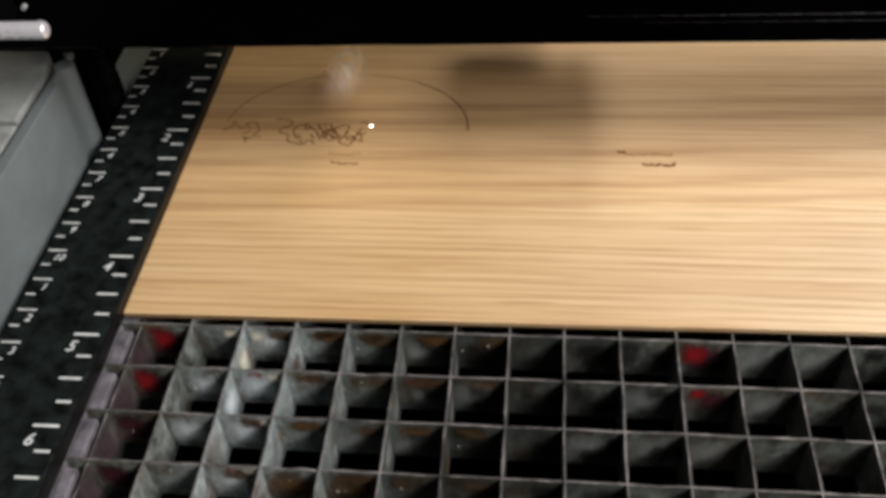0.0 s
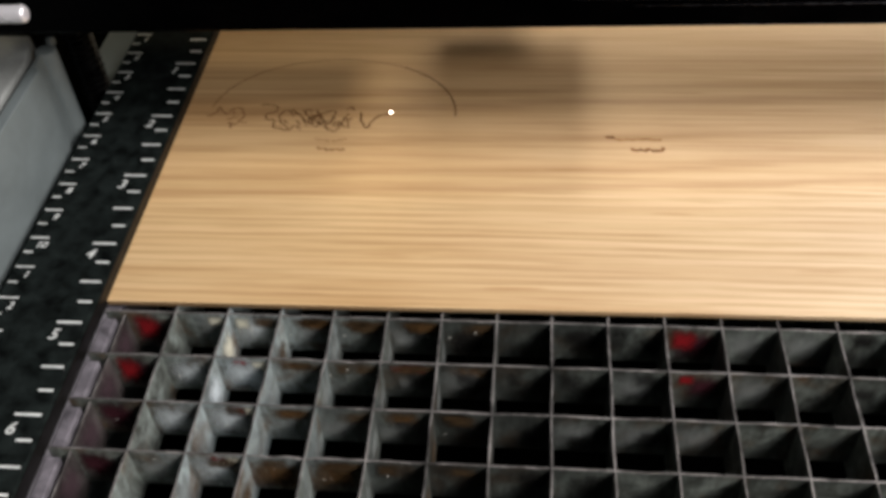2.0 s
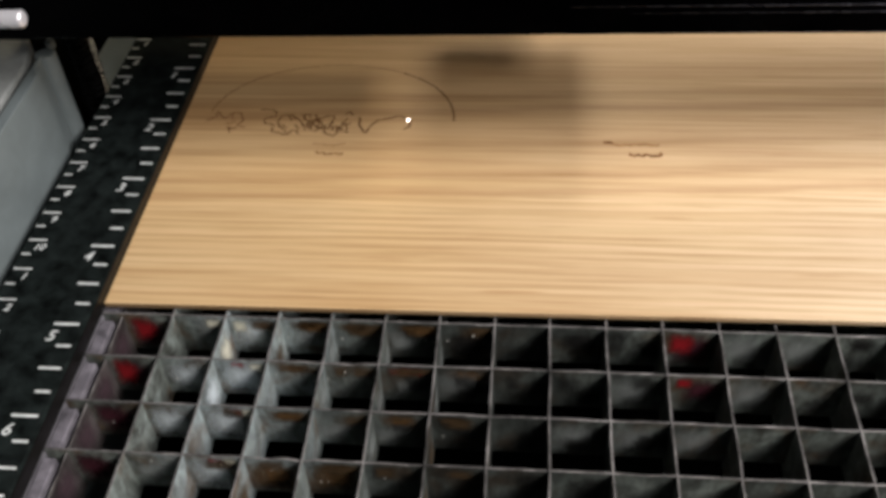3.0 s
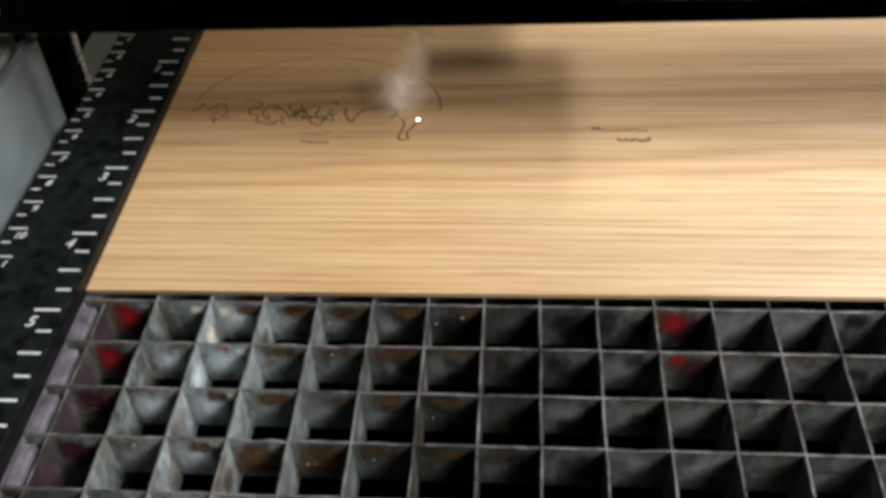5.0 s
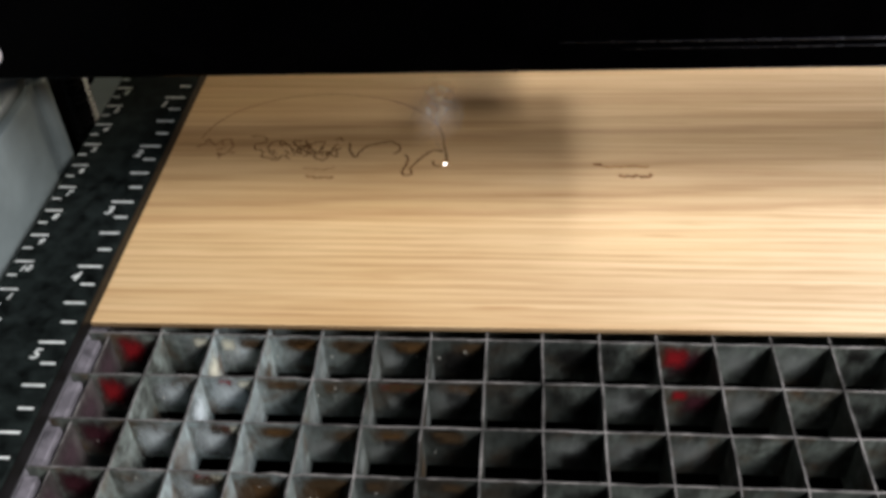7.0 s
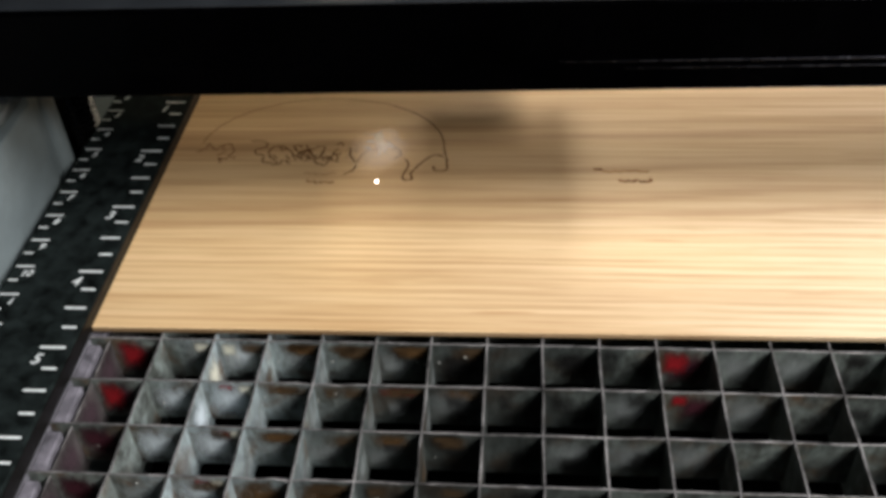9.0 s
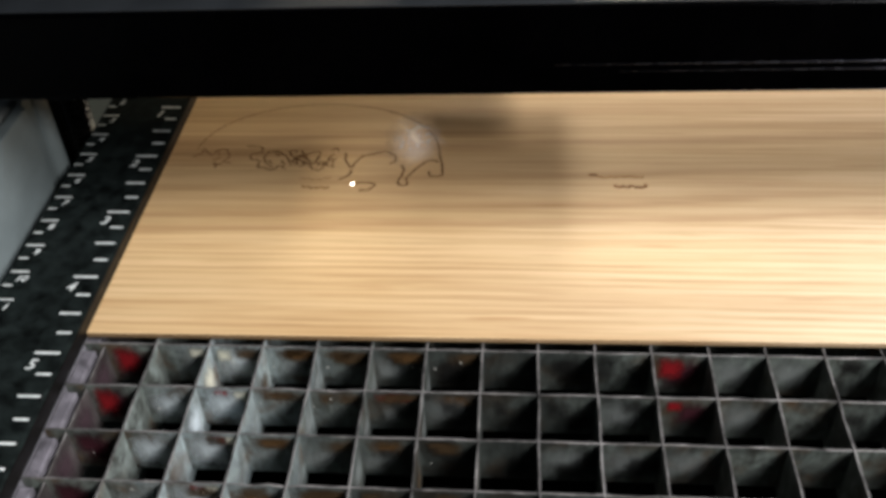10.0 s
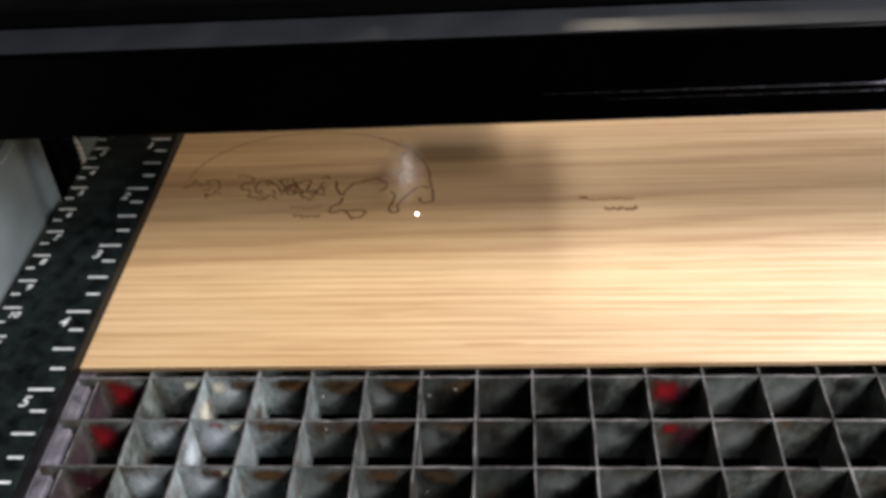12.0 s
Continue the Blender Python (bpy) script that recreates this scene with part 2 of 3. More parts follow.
def haze():
    """Thin smoke: each shell hides only a little of what lies behind it and scatters light both ways."""
    m, nt, b = material("thin_smoke")
    nt.nodes.remove(b)
    fog = node(nt, "ShaderNodeBsdfDiffuse", Color=(0.92, 0.91, 0.90, 1))
    through_fog = node(nt, "ShaderNodeBsdfTranslucent", Color=(0.92, 0.91, 0.90, 1))
    clear = nt.nodes.new("ShaderNodeBsdfTransparent")
    both, out = nt.nodes.new("ShaderNodeAddShader"), nt.nodes.new("ShaderNodeMixShader")
    nt.links.new(fog.outputs[0], both.inputs[0])
    nt.links.new(through_fog.outputs[0], both.inputs[1])
    n = noise_tex(nt, coords(nt), 150, 4, 0.6, 1.0)
    tc = nt.nodes.new("ShaderNodeTexCoord")
    mid = nt.nodes.new("ShaderNodeMapping")
    mid.inputs["Location"].default_value = (-1.0, -1.0, 0.0)
    mid.inputs["Scale"].default_value = (2.0, 2.0, 0.0)
    nt.links.new(tc.outputs["Generated"], mid.inputs[0])
    far = nt.nodes.new("ShaderNodeVectorMath")
    far.operation = "LENGTH"
    nt.links.new(mid.outputs[0], far.inputs[0])
    dense = ramp(nt, far.outputs["Value"], [(0.05, (1.0,) * 3), (0.45, (0.5,) * 3), (0.92, (0.0,) * 3)])
    nt.links.new(mix(nt, 1.0, dense, ramp(nt, n, [(0.32, (0.03,) * 3), (0.68, (0.42,) * 3)]), "MULTIPLY"), out.inputs[0])
    nt.links.new(clear.outputs[0], out.inputs[1])
    nt.links.new(both.outputs[0], out.inputs[2])
    nt.links.new(out.outputs[0], nt.nodes["Material Output"].inputs[0])
    return m


OAK = oak()
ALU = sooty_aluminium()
BLACK = plain("black_anodised", (0.014, 0.016, 0.016), 0.45, 0.0, 0.4, 90)
RULER = plain("black_ruler_enamel", (0.0085, 0.0118, 0.0112), 0.7, 0.0, 0.8, 260, 0.5, 0.05)
RUBBER = plain("matt_black", (0.0010, 0.0010, 0.0010), 0.8, 0.0, 0.3, 100, 0.15, 0.03)
LIP = plain("highlight_lip", (0.06, 0.062, 0.075), 0.25, 0.7, 0.4, 200, 0.05, 0.5)
GLOSS = plain("glossy_black_extrusion", (0.0003, 0.0003, 0.0004), 0.22, 0.0, 0.3, 60, 0.02, 0.03)
EDGE = plain("bounce_tinted_edge", (0.0035, 0.003, 0.0026), 0.5, 0.2, 0.4, 150, 0.2)
WHITE = plain("worn_white_print", (0.72, 0.76, 0.74), 0.6, 0.0, 0.2, 500)
GREY = plain("grey_enamel_panel", (0.142, 0.170, 0.172), 0.5, 0.0, 0.16, 40, 0.08)
BRACKET = plain("grey_cast_bracket", (0.29, 0.31, 0.30), 0.55, 0.1, 0.22, 110, 0.2)
CHROME = plain("polished_steel", (0.80, 0.80, 0.83), 0.30, 0.55, 0.06, 60, 0.03)
STEEL = plain("dark_oiled_steel", (0.030, 0.030, 0.030), 0.18, 0.9, 0.3, 150)
THREAD = plain("worn_steel_thread", (0.045, 0.045, 0.045), 0.3, 1.0, 0.3, 150)
BRASS = plain("brass_nozzle", (0.55, 0.40, 0.16), 0.3, 1.0, 0.12, 120)
SATIN = plain("satin_grey_aluminium", (0.012, 0.014, 0.016), 0.50, 0.0, 0.15, 60, 0.03, 0.3)
TAB = plain("pale_bent_aluminium", (0.155, 0.147, 0.166), 0.5, 0.2, 0.5, 260, 0.2)
FRAME = plain("pale_bed_frame", (0.22, 0.215, 0.235), 0.45, 0.3, 0.30, 130, 0.2)
WORN = plain("scuffed_bare_edge", (0.175, 0.168, 0.163), 0.45, 0.2, 0.8, 160, 0.3)
RED = soft_stain("red_paint_spatter", (0.25, 0.006, 0.010), 1.0)
MAROON = soft_stain("dried_maroon_resin", (0.050, 0.009, 0.016), 0.95)
CREAM = soft_stain("cream_residue", (0.70, 0.69, 0.56), 1.0)
PALE = soft_stain("pale_ash_residue", (0.34, 0.37, 0.36), 0.36)
RUST = soft_stain("brown_resin_stain", (0.090, 0.055, 0.025), 0.7)
SOOT = soft_stain("soot_smear", (0.010, 0.010, 0.009), 0.6)
FILM = plain("resin_filmed_aluminium", (0.066, 0.058, 0.056), 0.5, 0.1, 0.6, 110, 0.3)
ASH = soft_stain("white_ash", (0.64, 0.72, 0.75), 0.95)
RESIN = soft_stain("thick_brown_resin", (0.105, 0.055, 0.018), 0.97)
TINT = soft_stain("violet_brown_film", (0.060, 0.036, 0.044), 0.80)
SPECK = plain("pale_speck", (0.60, 0.60, 0.55), 0.5)
BURN = plain("scorched_wood", (0.120, 0.050, 0.015), 0.85, 0.0, 0.5, 700, 0.1, 0.05)
FAINT = plain("lightly_scorched_wood", (0.29, 0.155, 0.062), 0.8, 0.0, 0.4, 700, 0.1, 0.05)
MARK = plain("brown_scorched_wood", (0.20, 0.088, 0.034), 0.85, 0.0, 0.5, 700, 0.1, 0.05)
SPOT = glow("laser_burn_glow", (1.0, 0.93, 0.82), 7.0)
FLAME = glow("small_flame", (0.95, 0.95, 1.0), 3.0)
SMOKE = haze()

# ---- building ----


def part(name, bm, mat, parent=None, label=""):
    me = bpy.data.meshes.new(name)
    bm.to_mesh(me)
    bm.free()
    me.materials.append(mat)
    ob = new(name, me)
    ob.parent = parent
    if label:
        tagged(ob, label)
    return ob


def box(x0, x1, y0, y1, z0, z1, bevel=0.0, segments=2, bm=None):
    bm = bm or bmesh.new()
    made = bmesh.ops.create_cube(bm, size=1.0)["verts"]
    for v in made:
        v.co = Vector(((x0 + x1) / 2 + v.co.x * (x1 - x0), (y0 + y1) / 2 + v.co.y * (y1 - y0), (z0 + z1) / 2 + v.co.z * (z1 - z0)))
    if bevel:
        edges = list({e for v in made for e in v.link_edges})
        bmesh.ops.bevel(bm, geom=edges, offset=bevel, segments=segments, profile=0.5, affect="EDGES")
    return bm


def cylinder(p, q, r, segs=24, r2=None, bm=None, bevel=0.0):
    bm = bm or bmesh.new()
    p, q = Vector(p), Vector(q)
    made = bmesh.ops.create_cone(bm, cap_ends=True, segments=segs, radius1=r, radius2=r if r2 is None else r2, depth=(q - p).length)["verts"]
    m = Matrix.Translation((p + q) / 2) @ (q - p).to_track_quat("Z", "Y").to_matrix().to_4x4()
    bmesh.ops.transform(bm, matrix=m, verts=made)
    if bevel:
        rim = [e for e in {e for v in made for e in v.link_edges} if any(len(f.verts) > 4 for f in e.link_faces)]
        bmesh.ops.bevel(bm, geom=rim, offset=bevel, segments=3, profile=0.5, affect="EDGES")
    return bm


def smooth(ob):
    for f in ob.data.polygons:
        f.use_smooth = True
    return ob


def holder(name, at=(0, 0, 0)):
    ob = new(name)
    ob.empty_display_size = 0.01
    ob.location = at
    return ob


# ---- the machine round the bed ----
tagged(part("floor", box(-0.30, 0.75, -0.50, 0.62, -0.125, -0.12), RUBBER), "dark bottom tray under the machine bed", "floor", kind="structure")
tagged(part("wall_back", box(-0.30, 0.75, 0.60, 0.62, -0.12, 0.30), RUBBER), "dark rear wall of the engraver cabinet", "wall", kind="structure")
tagged(part("wall_front", box(-0.30, 0.75, -0.50, -0.48, -0.12, 0.08), RUBBER), "dark front wall of the engraver cabinet", "wall", kind="structure")
tagged(part("wall_right", box(0.73, 0.75, -0.48, 0.60, -0.12, 0.20), GREY), "grey enamelled side wall of the cabinet", "wall", kind="structure")


def prism(outline, z0, z1, bevel):
    bm = bmesh.new()
    low = [bm.verts.new((x, y, z0)) for x, y in outline]
    top = [bm.verts.new((x, y, z1)) for x, y in outline]
    bm.faces.new(top)
    bm.faces.new(low[::-1])
    for i in range(len(outline)):
        j = (i + 1) % len(outline)
        bm.faces.new((low[i], low[j], top[j], top[i]))
    bmesh.ops.bevel(bm, geom=list(bm.edges), offset=bevel, segments=2, profile=0.5, affect="EDGES")
    return bm


def side_wall():
    wall = holder("wall_left")
    tagged(wall, "blue-grey enamelled inner side wall beside the bed", "wall", kind="structure")
    part("panel", prism(((-0.0372, -0.48), (-0.0340, -0.48), (-0.0340, 0.0590), (-0.0362, 0.0606), (-0.0362, 0.0668), (-0.0372, 0.0668)), -0.12, 0.0267, 0.0003), GREY, wall)
    smooth(part("hem", cylinder((-0.0364, 0.0692, -0.12), (-0.0364, 0.0692, 0.0262), 0.0029, 28, bevel=0.0005), GREY, wall, "rolled bright grey end of the wall"))
    smooth(part("stud", cylinder((-0.0352, 0.0716, 0.0262), (-0.0352, 0.0716, 0.0288), 0.0013, 20, bevel=0.0008), GREY, wall))
    # matt black here paints in the darkness of the recess behind the screw
    part("panel", box(-0.0496, -0.0490, 0.0872, 0.60, -0.12, 0.036, 0.0002), RUBBER, wall)
    part("ledge", box(-0.0324, -0.0302, -0.48, 0.0690, -0.010, 0.0005, 0.0004), GREY, wall)
    part("ledge", box(-0.0420, -0.0302, 0.0890, 0.60, -0.010, 0.0005, 0.0006), GREY, wall)
    return wall


side_wall()


def side_casting():
    """Grey castings behind the side wall, with a dark joint between them and the wall."""
    base = holder("side_casting", (0.0, 0.0, -0.12))
    tagged(base, "grey cast guide housing behind the side wall", "machine part")
    part("lower_block", box(-0.13, -0.0398, -0.36, 0.0440, 0.0, 0.1450, 0.0006), BRACKET, base)
    part("upper_block", prism(((-0.13, 0.0450), (-0.0402, 0.0450), (-0.0402, 0.0646), (-0.0437, 0.0767), (-0.13, 0.0767)), 0.0, 0.1458, 0.0006), BRACKET, base)
    return base


side_casting()


def lift_screw():
    """Upright screw that raises the bed: a core with a helical thread."""
    base = holder("lift_screw", (-0.0355, 0.0865, -0.12))
    tagged(base, "dark oiled steel upright lift screw with fine thread", "screw")
    part("core", cylinder((0, 0, 0), (0, 0, 0.21), 0.0033, 24), STEEL, base)
    bm = bmesh.new()
    turns, seg, pitch = 100, 18, 0.0021
    last = None
    for k in range(turns * seg):
        a, z = 2 * math.pi * k / seg, pitch * k / seg
        c, s = math.cos(a), math.sin(a)
        ring = [bm.verts.new((c * r, s * r, z + dz)) for r, dz in ((0.0032, -0.0008), (0.0043, -0.0001), (0.0043, 0.0001), (0.0032, 0.0008))]
        if last:
            for i in range(3):
                bm.faces.new((last[i], last[i + 1], ring[i + 1], ring[i]))
        last = ring
    part("thread", bm, THREAD, base)
    return base


lift_screw()

# ---- the bed: frame and cell grid ----
CELL, DEEP, SHORT, THICK = 0.0127, 0.0150, 0.0130, 0.00044
X_END, Y_NEAR, Y_FAR = 0.36, -0.165, 0.205


def slat_mesh(length, rng, along_x, top, deep):
    """A thin wall with slightly wavy faces, a nicked top edge and real thickness."""
    bm = bmesh.new()
    n = max(2, int(length / 0.0032))
    rows = []
    phase, amp = rng.uniform(0, 6), rng.uniform(0.00002, 0.00008)
    for k in range(n + 1):
        s = length * k / n
        off = amp * math.sin(s * 260 + phase) + rng.uniform(-0.00005, 0.00005)
        dip = top - abs(rng.gauss(0, 0.00007)) - (0.0004 if rng.random() < 0.03 else 0)
        w = THICK / 2 * rng.uniform(0.8, 1.15)
        ring = []
        for side, z in ((-1, -deep), (-1, dip - 0.00012), (-0.55, dip), (0.55, dip), (1, dip - 0.00012), (1, -deep)):
            u = off * (1 if z > -0.01 else 0.2) + side * w
            ring.append(bm.verts.new((s, u, z) if along_x else (u, s, z)))
        if rows:
            for i in range(6):
                j = (i + 1) % 6
                face = bm.faces.new((rows[-1][i], rows[-1][j], ring[j], ring[i]))
                face.material_index = 1 if i in (1, 2, 3) else 0
        rows.append(ring)
    bm.faces.new(rows[0])
    bm.faces.new(rows[-1])
    bmesh.ops.recalc_face_normals(bm, faces=bm.faces)
    return bm


def splat(name, mat, x, y, z, w, h, rng, parent, n=16):
    """A thin dried stain on the near face of a cross wall."""
    bm = bmesh.new()
    front, back = [], []
    for k in range(n):
        a = 2 * math.pi * k / n
        r = rng.uniform(0.92, 1.06)
        cx, cz = math.cos(a), math.sin(a)
        px = w / 2 * math.copysign(abs(cx) ** 0.6, cx) * r
        pz = min(h / 2 * math.copysign(abs(cz) ** 0.6, cz) * r, -0.0003 - z)
        back.append(bm.verts.new((px, 0.0, pz)))
        front.append(bm.verts.new((px * 0.96, -0.00008, pz * 0.96)))
    bm.faces.new(front[::-1])
    for k in range(n):
        bm.faces.new((back[k], back[(k + 1) % n], front[(k + 1) % n], front[k]))
    bmesh.ops.recalc_face_normals(bm, faces=bm.faces)
    ob = part(name, bm, mat, parent)
    ob.location = (x, y, z + DEEP)
    return ob


def cell_grid():
    rng = random.Random(4)
    base = holder("laser_bed", (0, 0, -DEEP))
    tagged(base, "sooty aluminium egg-crate laser bed with red spatters", "laser bed")
    low, top = DEEP - 0.020, DEEP - 0.0004
    part("side_rail", box(-0.0300, -0.0048, -0.20, 0.24, low, top, 0.0004), FRAME, base, "pale worn metal side rail")
    part("side_rail", box(X_END + 0.001, X_END + 0.025, -0.20, 0.24, low, top, 0.0004), FRAME, base)
    part("cross_rail", box(-0.0046, X_END + 0.0008, Y_FAR + 0.001, 0.24, low, top, 0.0004), FRAME, base)
    part("cross_rail", box(-0.0046, X_END + 0.0008, -0.20, Y_NEAR - 0.001, low, top, 0.0004), FRAME, base)
    lift = Matrix.Translation((0, 0, DEEP))
    rows, columns = {}, {}
    for j in range(-2, 7):
        y = -CELL * j
        part("tab", box(-0.0046, -0.0014, y + 0.0006, y + 0.0108, DEEP - 0.0060, DEEP - 0.0008, 0.0004), TAB, base, "pale bent tab")
    for j in range(-15, 13):
        y = -CELL * j
        bm = slat_mesh(X_END + 0.0045, rng, True, -0.00016, SHORT)
        bmesh.ops.transform(bm, matrix=lift @ Matrix.Translation((-0.0045, y, 0)), verts=bm.verts)
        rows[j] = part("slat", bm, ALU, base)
        rows[j].data.materials.append(WORN)
    for i in range(0, 29):
        bm = slat_mesh(Y_FAR - Y_NEAR, rng, False, 0.0 if i else -0.0012, DEEP)
        bmesh.ops.transform(bm, matrix=lift @ Matrix.Translation((CELL * i, Y_NEAR, 0)), verts=bm.verts)
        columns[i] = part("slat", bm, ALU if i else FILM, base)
        columns[i].data.materials.append(WORN)

    layer = {}

    def stain(mat, x, j, z, w, h):
        layer[j] = layer.get(j, 0) + 1
        y = -CELL * j - 0.00044 - 0.00001 * (layer[j] % 24)
        h = min(h, SHORT - 0.0002)
        z = max(z, -SHORT + 0.0002 + h / 2)
        splat("spatter", mat, x, y, z, w, h, rng, rows[j])

    def side_stain(mat, i, j, z, w, h):
        """The same on the face of a long wall that looks towards the lamp, in the cell before cross wall j."""
        ob = splat("spatter", mat, 0, 0, max(z, -DEEP + h / 2), w, h, rng, columns[i])
        ob.rotation_euler = (0, 0, radians(90))
        ob.location.x, ob.location.y = CELL * i + 0.00046, -CELL * (j + 0.5)

    # broad smears first: ash in the first columns, resin along the upper edges, soot further on
    for k in range(34):
        j, i = rng.choice((0, 1, 1, 2, 2, 3, 3)), rng.choice((1, 1, 2, 2, 2, 3, 4, 5))
        stain(PALE, CELL * (i + rng.uniform(0.2, 0.6)), j, rng.uniform(-0.010, -0.004), rng.uniform(0.005, 0.009), rng.uniform(0.005, 0.010))
    for k in range(40):
        j, i = rng.choice((0, 0, 1, 2, 3)), rng.choice((2, 3, 3, 4, 4, 5, 6))
        stain(RUST, CELL * (i + rng.uniform(0.3, 0.8)), j, rng.uniform(-0.0035, -0.001), rng.uniform(0.004, 0.010), rng.uniform(0.003, 0.006))
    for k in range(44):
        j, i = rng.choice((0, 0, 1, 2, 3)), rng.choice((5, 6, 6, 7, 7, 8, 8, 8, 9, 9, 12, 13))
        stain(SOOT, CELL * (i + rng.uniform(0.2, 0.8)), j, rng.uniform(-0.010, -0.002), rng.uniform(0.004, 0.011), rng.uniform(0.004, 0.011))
    for j in (0, 1, 2, 3):
        stain(MAROON, 0.0058, j, -0.0070, 0.0118, 0.0135)
    stain(MAROON, 0.1345, 0, -0.0060, 0.0120, 0.0115)
    stain(MAROON, 0.1345, 1, -0.0050, 0.0100, 0.0090)
    stain(RED, 0.0047, 0, -0.0055, 0.0078, 0.0125)
    stain(RED, 0.0040, 1, -0.0052, 0.0074, 0.0125)
    stain(MAROON, 0.0040, 2, -0.0045, 0.0085, 0.0105)
    stain(MAROON, 0.0040, 3, -0.0050, 0.0090, 0.0110)
    stain(RED, 0.1313, 0, -0.0042, 0.0080, 0.0092)
    stain(RED, 0.1308, 1, -0.0024, 0.0046, 0.0048)
    stain(RED, 0.0701, 1, -0.0018, 0.0110, 0.0040)
    stain(RED, 0.0310, 1, -0.0016, 0.0048, 0.0034)
    stain(RED, 0.0335, 2, -0.0022, 0.0040, 0.0044)
    stain(RED, 0.0322, 3, -0.0016, 0.0046, 0.0032)
    stain(CREAM, 0.0363, 2, -0.0024, 0.0036, 0.0046)
    stain(CREAM, 0.0354, 3, -0.0018, 0.0038, 0.0034)
    stain(CREAM, 0.0352, 1, -0.0028, 0.0050, 0.0052)
    stain(CREAM, 0.0222, 0, -0.0024, 0.0056, 0.0046)
    stain(CREAM, 0.0285, 0, -0.0030, 0.0048, 0.0060)
    for x in (0.0445, 0.0572):
        stain(RESIN, x, 3, -0.0064, 0.0140, 0.0135)
    for i in (3, 4, 5, 6):
        for j in (0, 1, 2):
            stain(RESIN if rng.random() < 0.55 else RUST, CELL * (i + rng.uniform(0.45, 0.7)), j, rng.uniform(-0.0030, -0.0015), rng.uniform(0.009, 0.0125), rng.uniform(0.005, 0.008))
    stain(RESIN, 0.0445, 2, -0.0020, 0.0100, 0.0060)
    stain(RESIN, 0.0450, 0, -0.0020, 0.0100, 0.0050)
    stain(ASH, 0.0318, 1, -0.0066, 0.0125, 0.0140)
    stain(ASH, 0.0312, 2, -0.0070, 0.0115, 0.0135)
    stain(ASH, 0.0190, 1, -0.0090, 0.0110, 0.0110)
    stain(ASH, 0.0185, 2, -0.0080, 0.0120, 0.0120)
    stain(ASH, 0.0315, 0, -0.0080, 0.0110, 0.0120)
    stain(ASH, 0.0310, 3, -0.0070, 0.0110, 0.0130)
    for i, j in ((6, 1), (11, 0), (11, 1), (10, 2), (9, 2), (9, 1), (8, 2), (12, 0)):
        stain(PALE, CELL * (i + 0.42), j, -0.0050, 0.0135, 0.0130)
    side_stain(CREAM, 2, 0, -0.0070, 0.0090, 0.0130)
    side_stain(ASH, 2, 1, -0.0060, 0.0100, 0.0120)
    for j in (2, 3):
        side_stain(PALE, 2, j, -0.0060, 0.0110, 0.0120)
    for j in (0, 1, 2, 3, 4):
        side_stain(TINT, 0, j, -0.0066, 0.0125, 0.0132)
    for i in (3, 4, 5, 6):
        for j in (0, 1, 2, 3):
            side_stain(rng.choice((PALE, PALE, RUST)), i, j, rng.uniform(-0.009, -0.005), 0.0100, 0.0090)
    for i in (10, 11, 12, 13):
        for j in (0, 1, 2):
            side_stain(MAROON, i, j, -0.0070, 0.0110, 0.0110)
    for k in range(34):
        j = rng.choice((0, 0, 1, 1, 2, 3))
        stain(SPECK, rng.uniform(0.003, 0.085), j, rng.uniform(-0.009, -0.002), *(rng.uniform(0.00025, 0.00055),) * 2)
    return base


cell_grid()

# ---- the ruler ----
R_TOP, R_X0, R_X1, R_ZERO = 0.0049, -0.0292, -0.0045, 0.11872


def flat_text(body, size, x, y, z, shear, mat, parent):
    cu = bpy.data.curves.new("digit", "FONT")
    cu.body, cu.size, cu.align_x, cu.align_y, cu.shear, cu.extrude, cu.offset = body, size, "CENTER", "CENTER", shear, 0.00004, 0.00001
    cu.resolution_u = 3
    tmp = new("digit", cu)
    bpy.context.view_layer.update()
    me = bpy.data.meshes.new_from_object(tmp.evaluated_get(bpy.context.evaluated_depsgraph_get()))
    bpy.data.objects.remove(tmp)
    me.materials.clear()
    me.materials.append(mat)
    ob = new("digit", me)
    ob.parent = parent
    ob.location = (x, y, z)
    return ob


